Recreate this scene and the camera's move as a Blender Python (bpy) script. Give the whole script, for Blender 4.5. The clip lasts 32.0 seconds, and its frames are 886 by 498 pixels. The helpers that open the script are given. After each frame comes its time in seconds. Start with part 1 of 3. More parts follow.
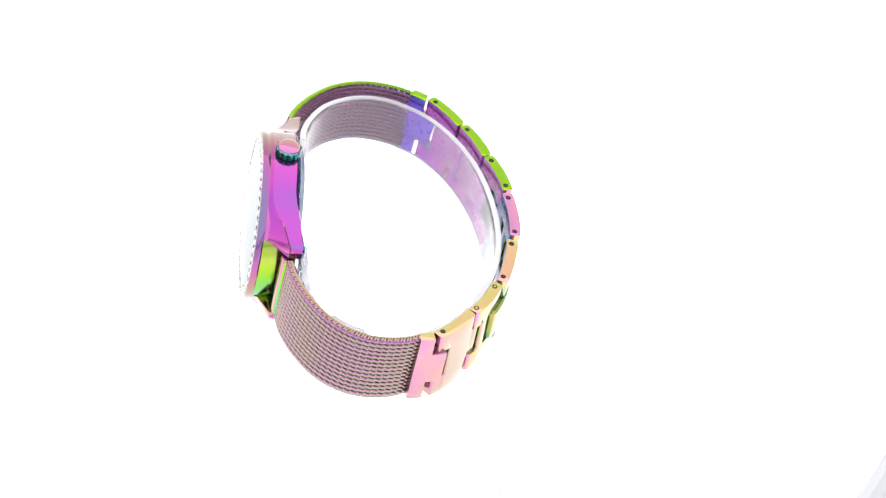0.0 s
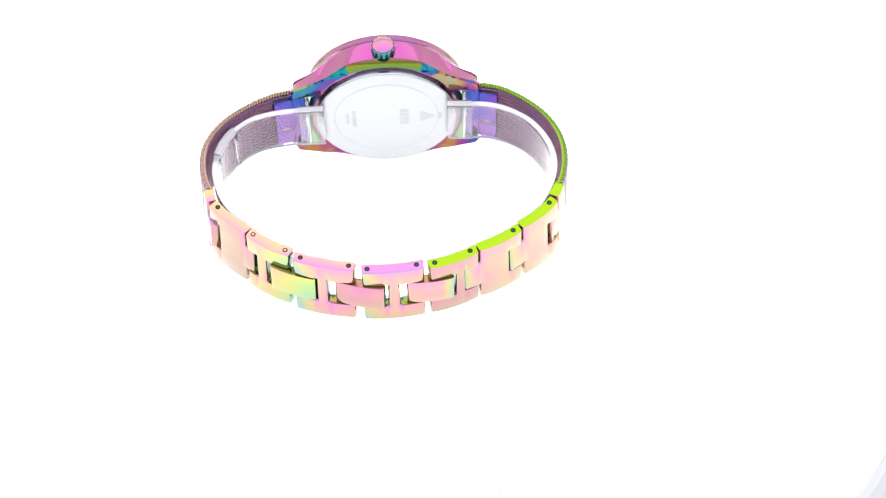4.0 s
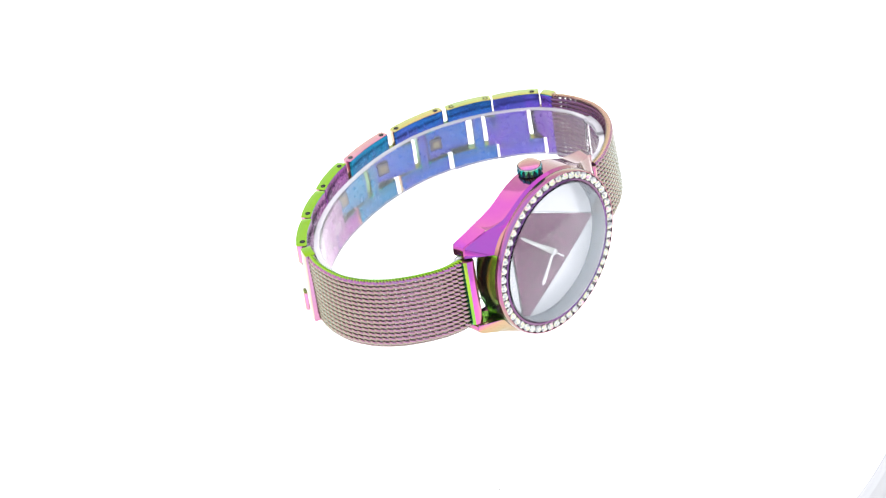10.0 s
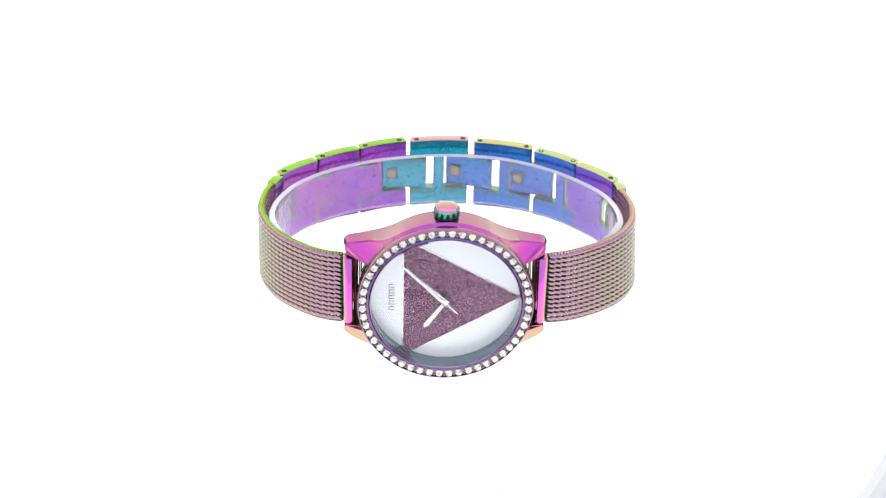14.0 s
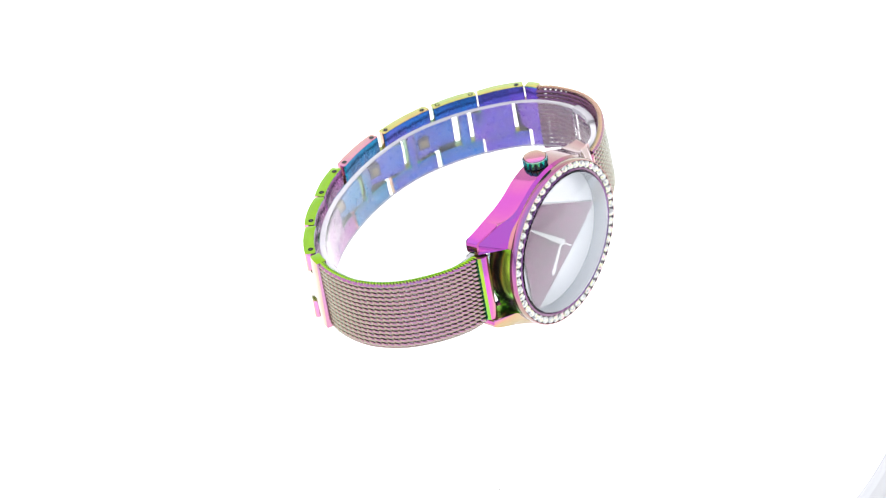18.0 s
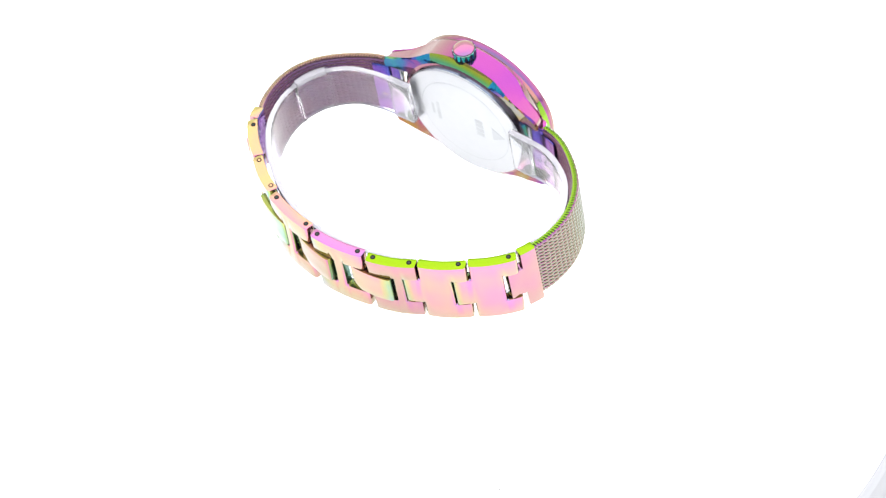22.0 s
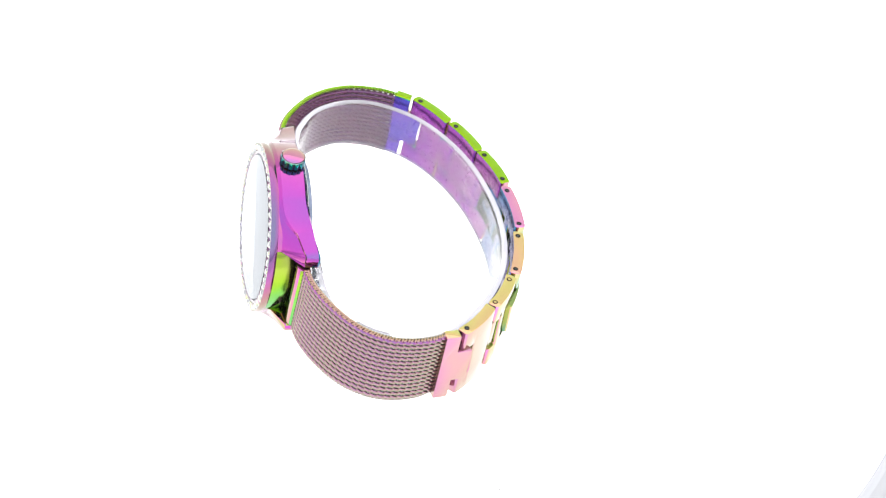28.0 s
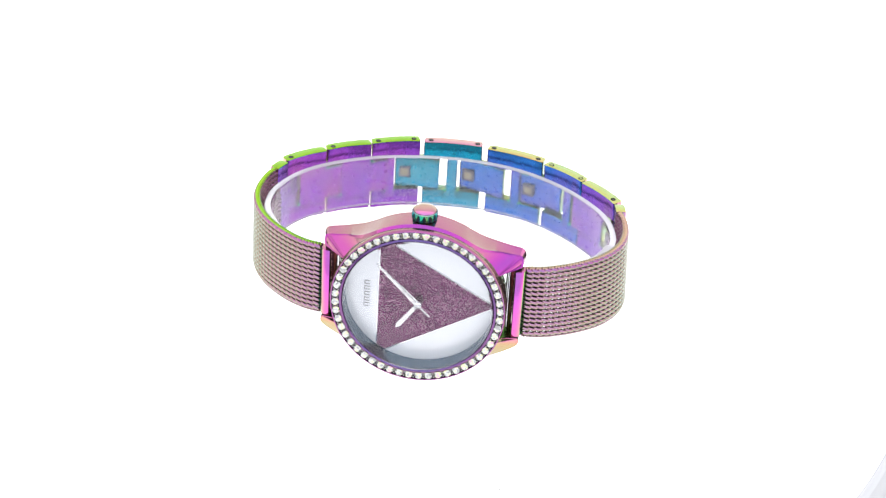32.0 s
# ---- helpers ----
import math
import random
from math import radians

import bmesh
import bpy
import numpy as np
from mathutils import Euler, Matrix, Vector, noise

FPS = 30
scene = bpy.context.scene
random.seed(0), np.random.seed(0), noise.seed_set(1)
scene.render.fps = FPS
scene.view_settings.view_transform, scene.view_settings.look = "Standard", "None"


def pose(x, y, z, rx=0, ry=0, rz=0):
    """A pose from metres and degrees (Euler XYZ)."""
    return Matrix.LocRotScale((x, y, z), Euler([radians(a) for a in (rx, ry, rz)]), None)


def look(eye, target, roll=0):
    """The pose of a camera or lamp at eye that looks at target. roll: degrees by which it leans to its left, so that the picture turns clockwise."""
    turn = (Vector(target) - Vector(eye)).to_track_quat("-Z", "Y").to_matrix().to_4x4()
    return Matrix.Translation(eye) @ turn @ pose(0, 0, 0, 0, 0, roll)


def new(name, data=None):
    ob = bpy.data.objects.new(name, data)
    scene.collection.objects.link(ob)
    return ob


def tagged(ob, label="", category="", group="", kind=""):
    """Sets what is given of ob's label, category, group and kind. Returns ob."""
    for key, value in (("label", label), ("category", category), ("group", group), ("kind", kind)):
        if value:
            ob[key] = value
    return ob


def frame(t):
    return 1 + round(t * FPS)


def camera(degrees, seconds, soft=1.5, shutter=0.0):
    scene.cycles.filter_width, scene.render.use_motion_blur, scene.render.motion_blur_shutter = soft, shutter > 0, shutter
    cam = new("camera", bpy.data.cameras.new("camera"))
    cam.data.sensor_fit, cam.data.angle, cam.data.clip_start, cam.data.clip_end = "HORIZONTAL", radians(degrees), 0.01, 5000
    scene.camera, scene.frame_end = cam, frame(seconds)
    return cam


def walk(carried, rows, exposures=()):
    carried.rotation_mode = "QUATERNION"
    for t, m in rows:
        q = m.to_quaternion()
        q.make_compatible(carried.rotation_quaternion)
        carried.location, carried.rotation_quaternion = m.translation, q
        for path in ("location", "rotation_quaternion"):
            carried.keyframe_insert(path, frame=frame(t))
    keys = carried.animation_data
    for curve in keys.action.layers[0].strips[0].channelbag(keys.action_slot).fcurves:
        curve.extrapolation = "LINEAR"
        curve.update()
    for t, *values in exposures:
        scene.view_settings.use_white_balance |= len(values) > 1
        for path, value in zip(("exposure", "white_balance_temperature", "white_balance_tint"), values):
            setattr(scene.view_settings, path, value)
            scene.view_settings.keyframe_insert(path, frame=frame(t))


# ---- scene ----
K = 0.00095          # model unit (about a millimetre) in metres

# ---- camera: stands still above the turntable ----
cam = camera(23.115, 32.0, 1.25)
cam.data.dof.use_dof = True
cam.data.dof.focus_distance = 0.462
cam.data.dof.aperture_fstop = 26.0
EYE = look((0.0, -0.35134, 0.33781), (0.00607, 0.00238, 0.0), 0.064)
walk(cam, [(0.0, EYE), (32.0, EYE)])

# ---- light: a white studio tent around a white turntable ----
world = bpy.data.worlds.new("studio_tent")
scene.world = world
world.use_nodes = True
wn = world.node_tree.nodes
wl = world.node_tree.links
wbg = wn["Background"]
wtc = wn.new("ShaderNodeTexCoord")
wsep = wn.new("ShaderNodeSeparateXYZ")
wramp = wn.new("ShaderNodeValToRGB")
wmap = wn.new("ShaderNodeMapRange")
wl.new(wtc.outputs["Generated"], wsep.inputs[0])
wl.new(wsep.outputs["Z"], wmap.inputs["Value"])
wmap.inputs["From Min"].default_value = 0.0
wmap.inputs["From Max"].default_value = 1.0
wramp.color_ramp.elements[0].color = (0.38, 0.41, 0.46, 1)
wmid = wramp.color_ramp.elements.new(0.16)
wmid.color = (0.46, 0.49, 0.54, 1)
wmid = wramp.color_ramp.elements.new(0.42)
wmid.color = (0.97, 0.98, 1.0, 1)
wramp.color_ramp.elements[1].color = (1.0, 1.0, 1.0, 1)
wl.new(wmap.outputs[0], wramp.inputs[0])
wl.new(wramp.outputs[0], wbg.inputs["Color"])
wbg.inputs["Strength"].default_value = 3.0


# ---- materials ----
def mat(name):
    m = bpy.data.materials.new(name)
    m.use_nodes = True
    return m, m.node_tree.nodes, m.node_tree.links, m.node_tree.nodes["Principled BSDF"]


def lin(r, g, b):
    return tuple((c / 255 / 12.92) if c < 10.3 else ((c / 255 + 0.055) / 1.055) ** 2.4 for c in (r, g, b))


TENT = 3.0


def film(name, d, color, share=0.5, rough=0.08, spread=5.0, axis=None, lo=0.0, hi=1.0, d2=None, sub=3.5):
    """Polished steel under an interference coat d nanometres thick (it shifts its hue with the angle), over the coat's own
    body colour; along axis from lo to hi the coat grows to d2."""
    m, n, l, b = mat(name)
    b.inputs["Base Color"].default_value = (0.012, 0.012, 0.014, 1)
    b.inputs["IOR"].default_value = sub
    b.inputs["Thin Film IOR"].default_value = 1.6
    met = n.new("ShaderNodeBsdfPrincipled")
    met.inputs["Base Color"].default_value = (*[min(1.0, c / TENT) for c in lin(*color)], 1)
    met.inputs["Metallic"].default_value = 1.0
    tc = n.new("ShaderNodeTexCoord")
    no = n.new("ShaderNodeTexNoise")
    no.inputs["Scale"].default_value = 90.0
    no.inputs["Detail"].default_value = 2.0
    l.new(tc.outputs["Object"], no.inputs["Vector"])
    mr = n.new("ShaderNodeMapRange")
    mr.inputs["From Min"].default_value = 0.3
    mr.inputs["From Max"].default_value = 0.7
    mr.inputs["To Min"].default_value = (d - spread) * 1.1875
    mr.inputs["To Max"].default_value = (d + spread) * 1.1875
    l.new(no.outputs["Fac"], mr.inputs["Value"])
    out = mr
    if axis is not None:
        dot = n.new("ShaderNodeVectorMath")
        dot.operation = "DOT_PRODUCT"
        dot.inputs[1].default_value = axis
        l.new(tc.outputs["Object"], dot.inputs[0])
        g = n.new("ShaderNodeMapRange")
        g.inputs["From Min"].default_value = lo * K
        g.inputs["From Max"].default_value = hi * K
        g.inputs["To Min"].default_value = 0.0
        g.inputs["To Max"].default_value = (d2 - d) * 1.1875
        l.new(dot.outputs["Value"], g.inputs["Value"])
        out = n.new("ShaderNodeMath")
        out.operation = "ADD"
        l.new(mr.outputs[0], out.inputs[0])
        l.new(g.outputs[0], out.inputs[1])
    l.new(out.outputs[0], b.inputs["Thin Film Thickness"])
    # faint handling marks in the polish
    sc = n.new("ShaderNodeTexNoise")
    sc.inputs["Scale"].default_value = 900.0
    sc.inputs["Detail"].default_value = 4.0
    l.new(tc.outputs["Object"], sc.inputs["Vector"])
    rr = n.new("ShaderNodeMapRange")
    rr.inputs["To Min"].default_value = max(0.02, rough - 0.04)
    rr.inputs["To Max"].default_value = rough + 0.05
    l.new(sc.outputs["Fac"], rr.inputs["Value"])
    mix = n.new("ShaderNodeMixShader")
    mix.inputs[0].default_value = share
    for x in (b, met):
        l.new(rr.outputs[0], x.inputs["Roughness"])
    l.new(b.outputs[0], mix.inputs[1])
    l.new(met.outputs[0], mix.inputs[2])
    l.new(mix.outputs[0], n["Material Output"].inputs["Surface"])
    return m


def plain(name, color, rough=0.4, metal=0.0, scale=400.0, vary=0.12, bump=0.0, spec=0.5):
    m, n, l, b = mat(name)
    tc = n.new("ShaderNodeTexCoord")
    no = n.new("ShaderNodeTexNoise")
    no.inputs["Scale"].default_value = scale
    no.inputs["Detail"].default_value = 5.0
    l.new(tc.outputs["Object"], no.inputs["Vector"])
    rp = n.new("ShaderNodeValToRGB")
    rp.color_ramp.elements[0].color = tuple(c * (1 - vary) for c in color) + (1,)
    rp.color_ramp.elements[1].color = tuple(min(1, c * (1 + vary)) for c in color) + (1,)
    l.new(no.outputs["Fac"], rp.inputs[0])
    l.new(rp.outputs[0], b.inputs["Base Color"])
    b.inputs["Roughness"].default_value = rough
    b.inputs["Metallic"].default_value = metal
    b.inputs["Specular IOR Level"].default_value = spec
    if bump:
        bp = n.new("ShaderNodeBump")
        bp.inputs["Strength"].default_value = bump
        bp.inputs["Distance"].default_value = 0.0001
        l.new(no.outputs["Fac"], bp.inputs["Height"])
        l.new(bp.outputs[0], b.inputs["Normal"])
    return m


def clear(name, ior, tint, rough=0.0, body=1.0):
    m, n, l, b = mat(name)
    b.inputs["Base Color"].default_value = (*tint, 1)
    b.inputs["Transmission Weight"].default_value = body
    b.inputs["IOR"].default_value = ior
    tc = n.new("ShaderNodeTexCoord")
    no = n.new("ShaderNodeTexNoise")
    no.inputs["Scale"].default_value = 120.0
    l.new(tc.outputs["Object"], no.inputs["Vector"])
    rr = n.new("ShaderNodeMapRange")
    rr.inputs["To Min"].default_value = rough
    rr.inputs["To Max"].default_value = rough + 0.02
    l.new(no.outputs["Fac"], rr.inputs["Value"])
    l.new(rr.outputs[0], b.inputs["Roughness"])
    return m


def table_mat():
    m, n, l, b = mat("glow_white_acrylic")
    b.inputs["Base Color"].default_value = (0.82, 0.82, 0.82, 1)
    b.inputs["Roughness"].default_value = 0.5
    # emission is added so the white clips and hides contact shadows
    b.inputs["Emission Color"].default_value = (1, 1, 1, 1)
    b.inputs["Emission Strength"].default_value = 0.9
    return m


def glitter_mat():
    m, n, l, b = mat("mauve_glitter")
    tc = n.new("ShaderNodeTexCoord")
    vo = n.new("ShaderNodeTexVoronoi")
    vo.inputs["Scale"].default_value = 5000.0
    l.new(tc.outputs["Object"], vo.inputs["Vector"])
    rp = n.new("ShaderNodeValToRGB")
    # the rare pale cells are painted glints of the flakes
    e = rp.color_ramp.elements
    e[0].color = (0.012, 0.001, 0.009, 1)
    e[1].color = (0.42, 0.24, 0.34, 1)
    mid = e.new(0.77)
    mid.color = (0.09, 0.017, 0.068, 1)
    sp = n.new("ShaderNodeSeparateColor")
    l.new(vo.outputs["Color"], sp.inputs[0])
    l.new(sp.outputs[0], rp.inputs[0])
    l.new(rp.outputs[0], b.inputs["Base Color"])
    b.inputs["Roughness"].default_value = 0.45
    b.inputs["Specular IOR Level"].default_value = 0.12
    bp = n.new("ShaderNodeBump")
    bp.inputs["Strength"].default_value = 0.6
    bp.inputs["Distance"].default_value = 0.0001
    l.new(sp.outputs[1], bp.inputs["Height"])
    l.new(bp.outputs[0], b.inputs["Normal"])
    return m


def dial_mat():
    m, n, l, b = mat("silver_sunray")
    b.inputs["Base Color"].default_value = (0.40, 0.415, 0.44, 1)
    b.inputs["Metallic"].default_value = 0.15
    b.inputs["Roughness"].default_value = 0.22
    tc = n.new("ShaderNodeTexCoord")
    no = n.new("ShaderNodeTexNoise")
    no.inputs["Scale"].default_value = 1500.0
    l.new(tc.outputs["Object"], no.inputs["Vector"])
    bp = n.new("ShaderNodeBump")
    bp.inputs["Strength"].default_value = 0.15
    bp.inputs["Distance"].default_value = 0.00005
    l.new(no.outputs["Fac"], bp.inputs["Height"])
    l.new(bp.outputs[0], b.inputs["Normal"])
    return m


def stone_mat():
    m, n, l, b = mat("crystal_stone")
    oi = n.new("ShaderNodeObjectInfo")
    tc = n.new("ShaderNodeTexCoord")
    no = n.new("ShaderNodeTexNoise")
    no.noise_dimensions = "4D"
    no.inputs["Scale"].default_value = 1500.0
    no.inputs["Detail"].default_value = 0.0
    mu = n.new("ShaderNodeMath")
    mu.operation = "MULTIPLY"
    mu.inputs[1].default_value = 60.0
    l.new(oi.outputs["Random"], mu.inputs[0])
    l.new(mu.outputs[0], no.inputs["W"])
    l.new(tc.outputs["Object"], no.inputs["Vector"])
    # noise paints facet flashes and coloured sparkle that plain reflection lacks
    rp = n.new("ShaderNodeValToRGB")
    e = rp.color_ramp.elements
    e[0].position, e[0].color = 0.3, (0.19, 0.19, 0.20, 1)
    e[1].position, e[1].color = 0.72, (0.37, 0.24, 0.31, 1)
    for at, col in ((0.40, (0.27, 0.28, 0.285, 1)), (0.52, (0.335, 0.345, 0.335, 1)), (0.60, (0.33, 0.37, 0.20, 1))):
        e.new(at).color = col
    l.new(no.outputs["Fac"], rp.inputs[0])
    l.new(rp.outputs[0], b.inputs["Base Color"])
    b.inputs["Metallic"].default_value = 0.8
    b.inputs["Roughness"].default_value = 0.04
    b.inputs["IOR"].default_value = 2.15
    return m


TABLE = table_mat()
# the rim's side shade is put into its grey, with a lighter fade above
RIM = plain("rim_shade_grey", (0.238, 0.243, 0.26), 0.5, scale=60)
RIM_FADE = plain("rim_fade_grey", (0.29, 0.295, 0.315), 0.5, scale=60)
DUST = plain("grey_dust", (0.10, 0.10, 0.10), 0.8)
BACKDROP = plain("white_backdrop_paper", (0.86, 0.86, 0.86), 0.8, scale=40, vary=0.02)
DARK = plain("painted_recess_black", (0.010, 0.009, 0.010), 0.6, spec=0.05)
STEEL = plain("polished_steel", (0.36, 0.36, 0.38), 0.15, 1.0)
WINDOW = plain("shaded_window", (0.05, 0.05, 0.07), 0.4, 0.8)
PUSH = plain("push_pin_steel", (0.17, 0.145, 0.11), 0.3, 1.0)
PIN = plain("shaded_pin", (0.04, 0.045, 0.042), 0.3, 0.9, spec=0.1)
POINTER_STEEL = plain("bright_steel", (0.34, 0.34, 0.35), 0.2, 1.0)
BACKSTEEL = plain("brushed_steel", (0.405, 0.415, 0.43), 0.3, 1.0, vary=0.04)
BACK_WALL = plain("wall_reflection_steel", (0.13, 0.15, 0.20), 0.2, 1.0, 900.0, 0.5)
ETCH = plain("etched_steel", (0.355, 0.365, 0.378), 0.4, 1.0)
SILVERINK = plain("grey_print", (0.06, 0.06, 0.065), 0.4, 0.3)
DIAL = dial_mat()
GLITTER = glitter_mat()
STONE = stone_mat()
CHANNEL = plain("bezel_channel", (0.10, 0.085, 0.105), 0.25, 1.0)
PRONG = plain("prong_steel", (0.17, 0.155, 0.17), 0.25, 1.0)
def glass_mat():
    m = clear("mineral_glass", 1.25, (0.99, 0.99, 1.0))
    n, l = m.node_tree.nodes, m.node_tree.links
    lw = n.new("ShaderNodeLayerWeight")
    lw.inputs["Blend"].default_value = 0.5
    pw = n.new("ShaderNodeMapRange")
    pw.interpolation_type = "SMOOTHSTEP"
    pw.inputs["From Min"].default_value = 0.3
    pw.inputs["From Max"].default_value = 0.82
    pw.inputs["To Max"].default_value = 0.7
    l.new(lw.outputs["Facing"], pw.inputs["Value"])
    gl = n.new("ShaderNodeBsdfGlossy")
    gl.inputs["Color"].default_value = (0.32, 0.338, 0.362, 1)
    gl.inputs["Roughness"].default_value = 0.03
    mix = n.new("ShaderNodeMixShader")
    l.new(pw.outputs[0], mix.inputs[0])
    l.new(n["Principled BSDF"].outputs[0], mix.inputs[1])
    l.new(gl.outputs[0], mix.inputs[2])
    l.new(mix.outputs[0], n["Material Output"].inputs["Surface"])
    return m


GLASS = glass_mat()
CUFF = clear("clear_plastic", 1.25, (0.98, 0.98, 0.99), 0.01, 0.985)
CUFF_STOP = clear("thick_clear_plastic", 1.3, (0.94, 0.945, 0.96), 0.02, 0.955)
CUFF_EDGE = clear("frosted_plastic_edge", 1.3, (0.56, 0.55, 0.59), 0.2, 0.6)
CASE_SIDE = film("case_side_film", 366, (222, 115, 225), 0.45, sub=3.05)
# wide coat noise paints the mirrored rainbow on the lug backs
LUG_BACK = film("lug_back_mirror_hues", 240, (105, 55, 85), 0.45, 0.08, 70)
# darker purple bakes the front facet's angle hue into the colour
LUG_FRONT = film("lug_front_facing_hue", 367, (188, 80, 192), 0.5, 0.1, 10, sub=3.05)
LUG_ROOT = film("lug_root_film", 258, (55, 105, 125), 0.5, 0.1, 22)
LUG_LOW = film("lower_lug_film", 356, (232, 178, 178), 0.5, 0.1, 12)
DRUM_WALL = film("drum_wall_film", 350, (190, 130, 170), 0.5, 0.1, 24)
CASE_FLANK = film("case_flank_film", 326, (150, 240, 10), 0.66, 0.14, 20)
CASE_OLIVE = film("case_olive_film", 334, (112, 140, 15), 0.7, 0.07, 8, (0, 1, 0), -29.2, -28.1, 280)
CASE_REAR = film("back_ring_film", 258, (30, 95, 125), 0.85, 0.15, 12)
BEZEL = film("bezel_film", 226, (138, 108, 158), 0.85, 0.12)
BEZEL_SIDE = film("bezel_side_film", 376, (165, 125, 150), 0.6, 0.12)
REHAUT = plain("rehaut_steel", (0.115, 0.165, 0.225), 0.25, 1.0)
CROWN_TOP = film("crown_top_film", 366, (240, 185, 212), 0.5)
CROWN_SIDE = film("crown_side_film", 272, (40, 110, 100), 0.6, 0.08, 30)
PLATE = film("plate_film", 372, (225, 120, 220), 0.4)
PLATE_EDGE = film("plate_edge_film", 318, (150, 232, 60), 0.65, 0.08, 14)
PLATE_IN = film("plate_inner_film", 244, (105, 115, 222), 0.5, 0.08, 12)
# the coat thins towards the bends, baking their grazing-angle green into the tint
MESH_FACE_12 = film("mesh_face_film_a", 350, (184, 177, 184), 0.7, 0.16, 6, (-1, 0, 0), 18.0, 32.0, 338)
MESH_FACE_6 = film("mesh_face_film_b", 352, (184, 177, 184), 0.7, 0.16, 6, (1, 0, 0), 29.0, 44.0, 340)
MESH_SEAM = film("mesh_seam_film", 372, (192, 140, 184), 0.72, 0.14)
MESH_IN_GAP = film("mesh_inner_gap_shade", 225, (160, 120, 140), 0.85, 0.3, 10)
EDGE_TEAL = film("link_edge_teal_film", 278, (20, 190, 150), 0.6)
RIDGE = film("crown_ridge_film", 262, (190, 210, 208), 0.85, 0.12, 14)
MESH_EDGE_12 = film("mesh_edge_lime_film", 322, (158, 240, 8), 0.8, 0.12)
MESH_EDGE_6 = film("mesh_edge_gold_film", 340, (228, 208, 172), 0.75, 0.12)
LINK_OUT = film("link_outer_film", 374, (238, 202, 205), 0.6, 0.08, 8)
CENTRE_LIME = film("link_centre_lime_film", 330, (228, 222, 150), 0.3, 0.08, 8, (1, 0, 0), 25.5, 32.5, 370, 4.3)
LINK_OUT_4 = film("link_outer_coat_a", 374, (240, 198, 203), 0.45, 0.08, 8, (1, 0, 0), 8.5, 12.8, 326, 4.3)
LINK_OUT_5 = film("link_outer_coat_b", 374, (240, 198, 203), 0.45, 0.08, 8, (1, 0, 0), 23.0, 27.6, 320, 4.3)
LINK_OUT_6 = film("link_outer_coat_c", 322, (238, 210, 190), 0.25, 0.08, 8, (1, 0, 0), 29.5, 35.5, 374, 4.3)
CENTRE_FIRST = film("link_centre_first_film", 322, (238, 205, 195), 0.4, 0.08, 8, (1, 0, 0), -7.4, -5.2, 376, 4.3)
# thinner coat at the tongue ends paints the lime their bend would show
LINK_OUT_1 = film("link_outer_bend_hue_a", 374, (238, 202, 205), 0.45, 0.08, 8, (1, 0, 0), -22.4, -20.2, 312, 4.3)
LINK_OUT_2 = film("link_outer_bend_hue_b", 374, (238, 202, 205), 0.45, 0.08, 8, (1, 0, 0), -12.2, -9.9, 312, 4.3)
LINK_CENTRE = film("link_centre_film", 376, (236, 190, 205), 0.5, 0.08, 12)
LIME = film("link_edge_lime_film", 326, (188, 248, 10), 0.85)
PINK = film("link_edge_pink_film", 379, (252, 195, 228), 0.45, sub=4.3)
CREAM = film("link_edge_cream_film", 351, (248, 218, 160), 0.16, sub=4.3)
GOLD = film("link_edge_gold_film", 344, (245, 232, 150), 0.16, sub=4.3)
IN_PURPLE = film("link_inner_purple_film", 227, (165, 85, 225), 0.65, 0.26)
IN_TEAL = film("link_inner_teal_film", 262, (50, 168, 200), 0.65, 0.26)
IN_BLUE = film("link_inner_blue_film", 247, (72, 128, 228), 0.65, 0.26)
NOTCH = film("notch_wall_film", 326, (175, 170, 100), 0.6, 0.12, 26)
IN_VIOLET = film("link_inner_violet_film", 237, (115, 100, 235), 0.65, 0.26)


# ---- mesh helpers ----
def finish(bm, name, materials, sharp=35):
    me = bpy.data.meshes.new(name)
    bm.normal_update()
    bm.to_mesh(me)
    bm.free()
    for m in materials:
        me.materials.append(m)
    me.polygons.foreach_set("use_smooth", [True] * len(me.polygons))
    me.set_sharp_from_angle(angle=radians(sharp))
    return me


def part(name, bm, material, parent, label="", sharp=35):
    mats = material if isinstance(material, (list, tuple)) else [material]
    ob = new(name, finish(bm, name, mats, sharp))
    ob.parent = parent
    if label:
        ob["label"] = label
    return ob


def bevel_sharp(bm, off, seg=2, angle=50):
    bm.normal_update()
    es = [e for e in bm.edges if len(e.link_faces) == 2 and e.calc_face_angle(0) > radians(angle)]
    if es:
        bmesh.ops.bevel(bm, geom=es, offset=off * K, segments=seg, profile=0.6, affect="EDGES", clamp_overlap=True)


def P3(u, v, w):
    return Vector((u * K, v * K, w * K))


